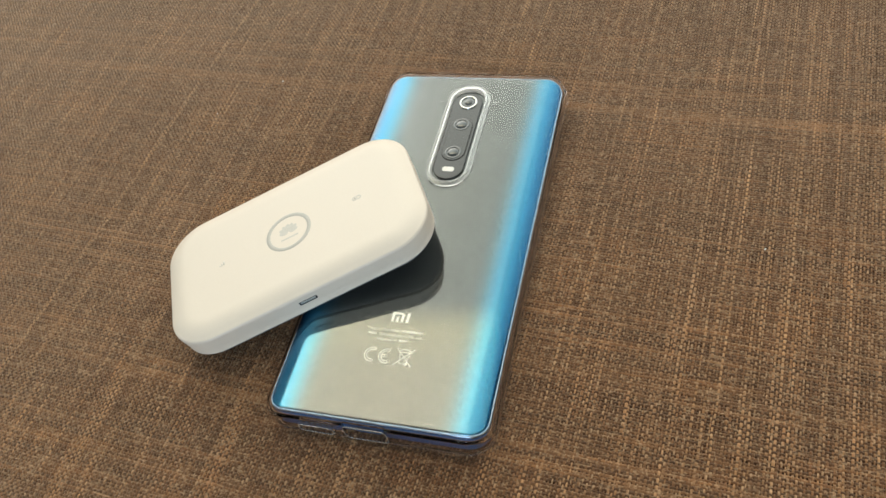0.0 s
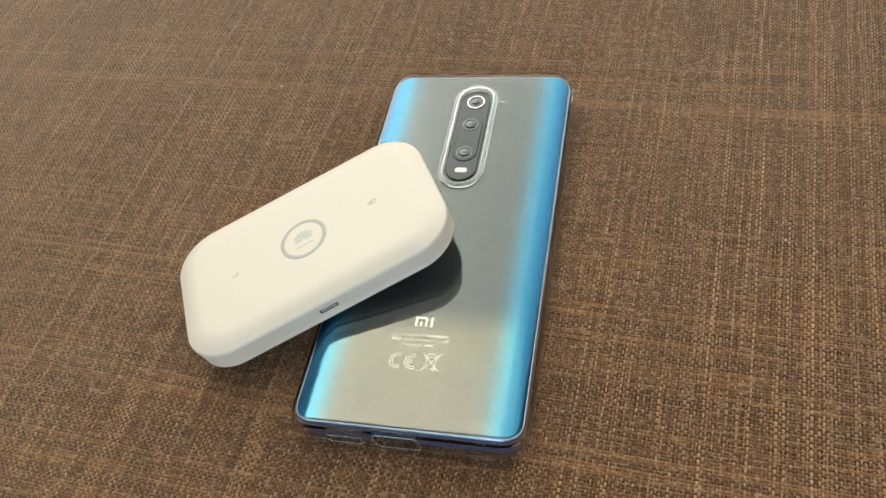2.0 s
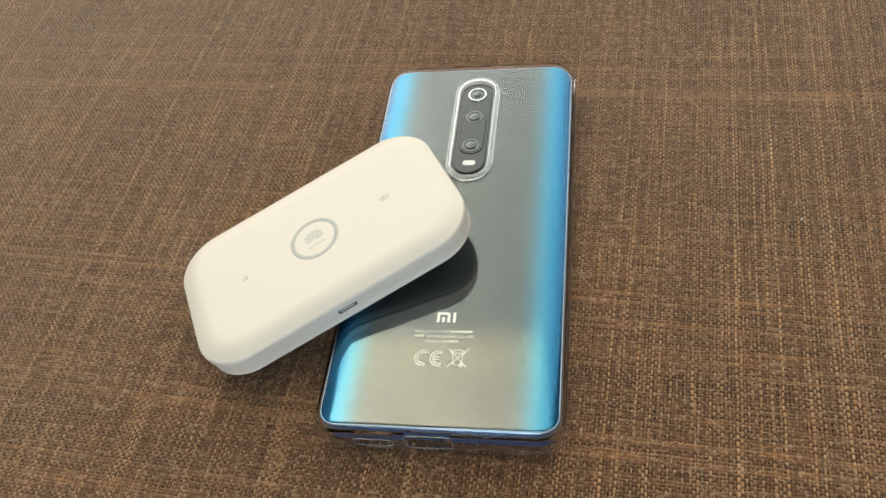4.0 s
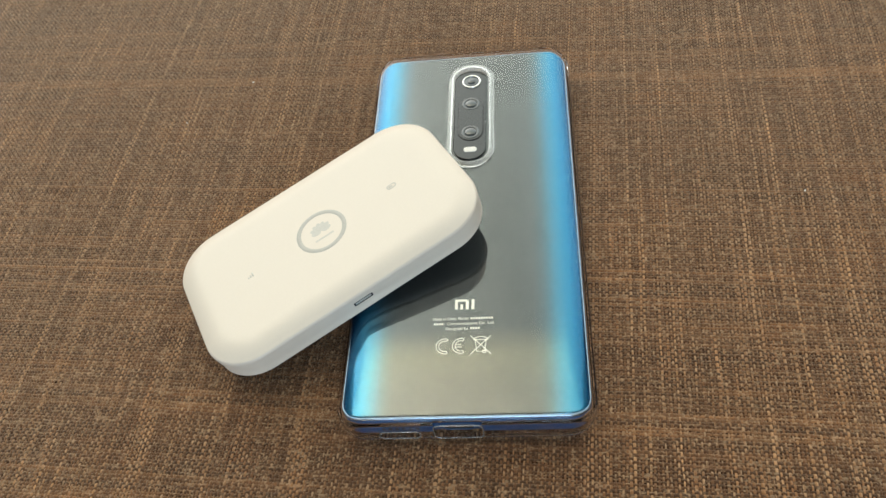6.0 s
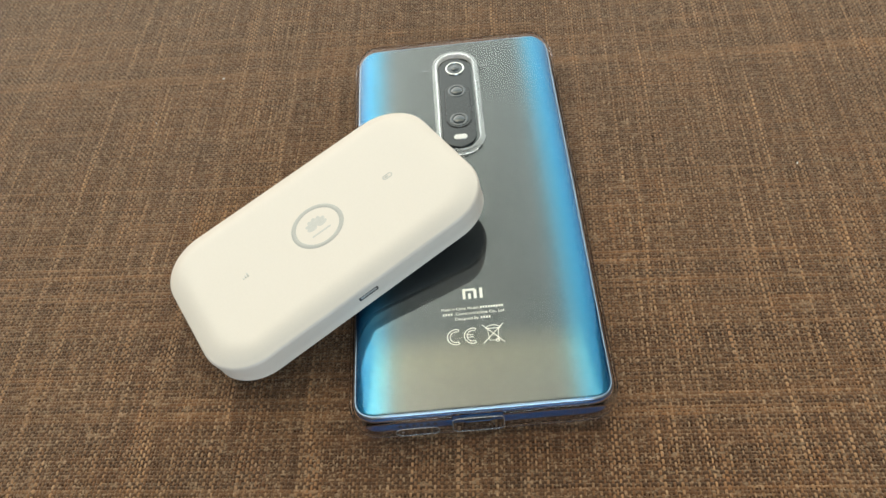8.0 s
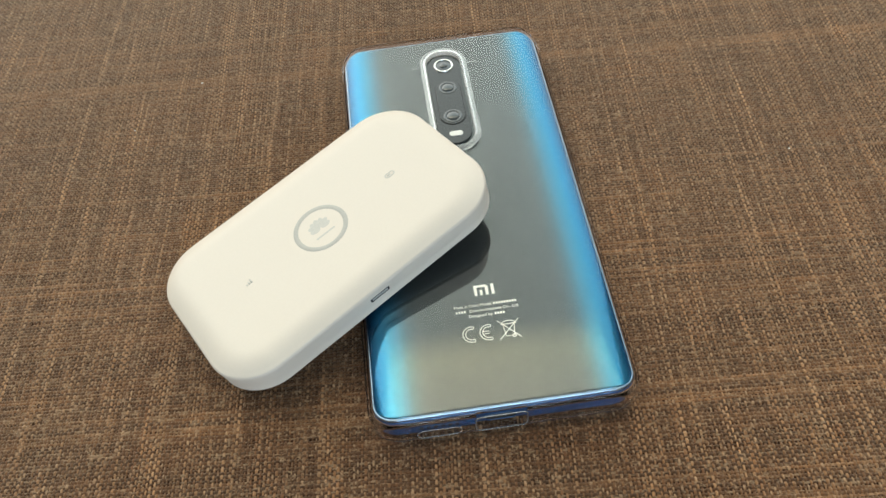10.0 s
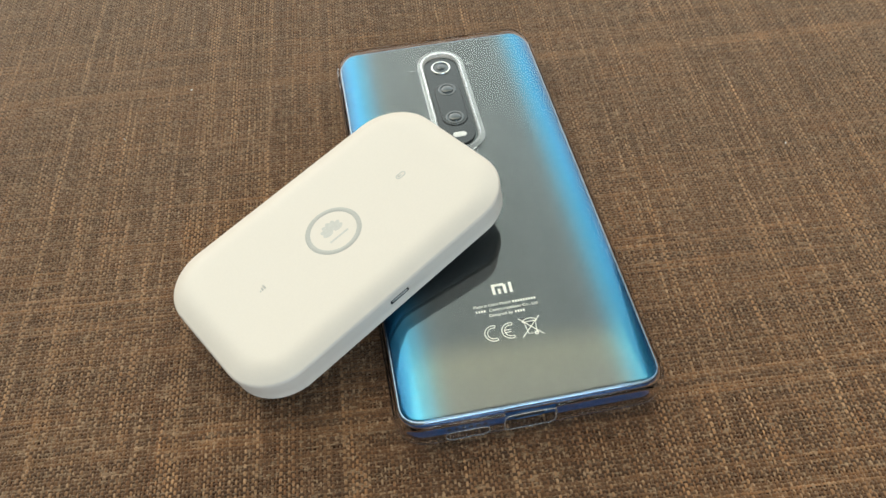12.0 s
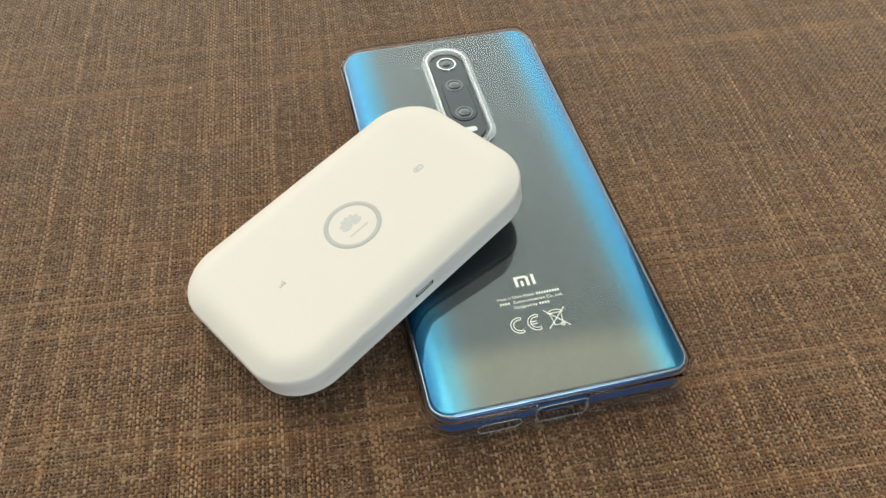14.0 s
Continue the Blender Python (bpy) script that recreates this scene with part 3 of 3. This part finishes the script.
    # raised cover over the side keys
    part("key_cover", mesh_of("key_cover", *pill(0.0110, 0.0022, 0.0018, 0, 0.0008, 0.0004), M_CLEAR), case, "clear raised cover over the side key", Matrix.Translation((-hx + 0.0001, 0.030, 0.0045)) @ Euler((radians(90), 0, radians(-90))).to_matrix().to_4x4())
    for ob in case.children:
        ob.visible_shadow = False
    return case


phone_case()


# ---------------------------------------------------------------- white mobile hotspot leaning on the phone
def mobile_hotspot():
    spot = tagged(new("mobile_hotspot"), "white plastic mobile hotspot leaning on the smartphone", "mobile hotspot")
    tilt = pose(0, 0, 0, 0, -10.8, 0)
    spot.matrix_world = Matrix.Translation((-0.0439, -0.0156, 0.0078)) @ tilt @ pose(0, 0, 0, 0, 0, 30.6)
    hx, hy, r, tall = 0.0498, 0.0301, 0.0160, 0.0128
    wall = [(0.0018, 0.0024), (0.0006, 0.0024), (0.0004, 0.0026), (0.0005, 0.0029), (0.0006, 0.0032), (0.0003, 0.0060), (0, 0.0096)]
    wall += [(0.0008 * (1 - math.cos(radians(a))), 0.0096 + 0.0012 * math.sin(radians(a))) for a in (15, 30, 45, 60, 75)]
    wall += [(0.0008 + 0.0072 * u, 0.0128 - 0.0020 * (1 - u) ** 2) for u in (0.04, 0.12, 0.25, 0.4, 0.55, 0.7, 0.85, 1.0)]
    upper = [(i, i, z) for i, z in wall + [(0.0095, 0.0128)]]
    part("body", mesh_of("body", *block(hx, hy, r, upper, steps=16), M_WHITE), spot)
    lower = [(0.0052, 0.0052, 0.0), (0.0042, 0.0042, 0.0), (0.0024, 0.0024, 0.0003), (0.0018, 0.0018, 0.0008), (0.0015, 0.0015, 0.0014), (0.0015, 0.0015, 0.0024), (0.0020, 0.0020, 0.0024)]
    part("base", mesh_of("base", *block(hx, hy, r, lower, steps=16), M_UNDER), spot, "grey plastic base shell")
    part("button_ring", mesh_of("button_ring", *tube_ring(0.0089, 0.0073, tall - 0.0002, tall + 0.00006, 0, 0, 64), M_PRINT), spot, "grey ring round the power button")
    petals = []
    for a in (8, 35, 63, 90, 117, 145, 172):
        reach = 0.0031 if a in (8, 172) else 0.0036
        d, e = Vector((math.cos(radians(a)), math.sin(radians(a)))), Vector((-math.sin(radians(a)), math.cos(radians(a))))
        rim = [d * reach * (0.62 + 0.55 * math.cos(t)) + e * 0.0010 * math.sin(t) for t in (2 * math.pi * k / 14 for k in range(14))]
        lift = 0.000002 * len(petals)
        petals.append(loft([[(p.x, p.y - 0.0002, z) for p in rim] for z in (tall - 0.0001, tall + 0.00003 + lift)], False, True))
    bar = slab(-0.0034, -0.0034, tall - 0.0001, 0.0034, -0.0028, tall + 0.00005)
    part("emblem", mesh_of("emblem", *joined(*petals, bar), M_PRINT_PALE, False), spot, "pale grey maker's emblem as a plain fan of petals over a bar")
    part("battery_mark", mesh_of("battery_mark", *joined(stroke(ring(0.0016, 0.0008, 0.0008, 0.0273, 0.0002), 0.0004, tall, 0.00004, True), slab(0.0263, -0.0001, tall - 0.0001, 0.0276, 0.0005, tall + 0.00003)), M_PRINT_PALE), spot, "grey battery symbol")
    part("signal_mark", mesh_of("signal_mark", *joined(*[slab(-0.0282 + 0.0008 * k, -0.0008, tall - 0.0001, -0.0277 + 0.0008 * k, -0.0002 + 0.0006 * k, tall + 0.00004) for k in range(3)]), M_PRINT_PALE), spot, "grey signal bars symbol")
    side = Matrix.Translation((0, -hy + 0.0003, 0.0072)) @ pose(0, 0, 0, 93)
    part("socket", mesh_of("socket", *pill(0.0034, 0.0010, 0.0005, -0.0006, 0.00012, 0.00004), M_DARK), spot, "dark micro charging socket", side)
    part("socket_tongue", mesh_of("socket_tongue", *pill(0.0028, 0.00038, 0.0002, 0, 0.00022, 0.00003), M_STEEL), spot, "pale metal tongue", side)
    return spot


mobile_hotspot()


# ---------------------------------------------------------------- specks of lint on the cloth
def lint_speck(x, y, turn, size):
    rng = random.Random(int(abs(x) * 10000))
    rows = []
    for k in range(7):
        a = radians(-80 + 160 * k / 6)
        rows.append([((size * math.sin(a)) + 0.00003 * rng.uniform(-1, 1), size * 0.45 * math.cos(a) * math.cos(2 * math.pi * n / 8) * rng.uniform(0.75, 1.2), size * 0.4 * (1 + math.cos(a) * math.sin(2 * math.pi * n / 8))) for n in range(8)])
    ob = new("lint_speck", mesh_of("lint_speck", *loft(rows), M_LINT))
    ob.matrix_world = pose(x, y, -0.0003, 0, 0, turn)
    return tagged(ob, "tiny white speck of lint on the brown cloth", "lint", "lint on the cloth")


M_LINT = simple("white_lint", (0.85, 0.84, 0.80), 0.9, grain=4000, spread=0.1)
for x, y, turn, size in ((-0.0942, 0.0847, 20, 0.0005), (-0.1187, 0.0622, -35, 0.0004), (0.1152, 0.0083, 60, 0.0005)):
    lint_speck(x, y, turn, size)
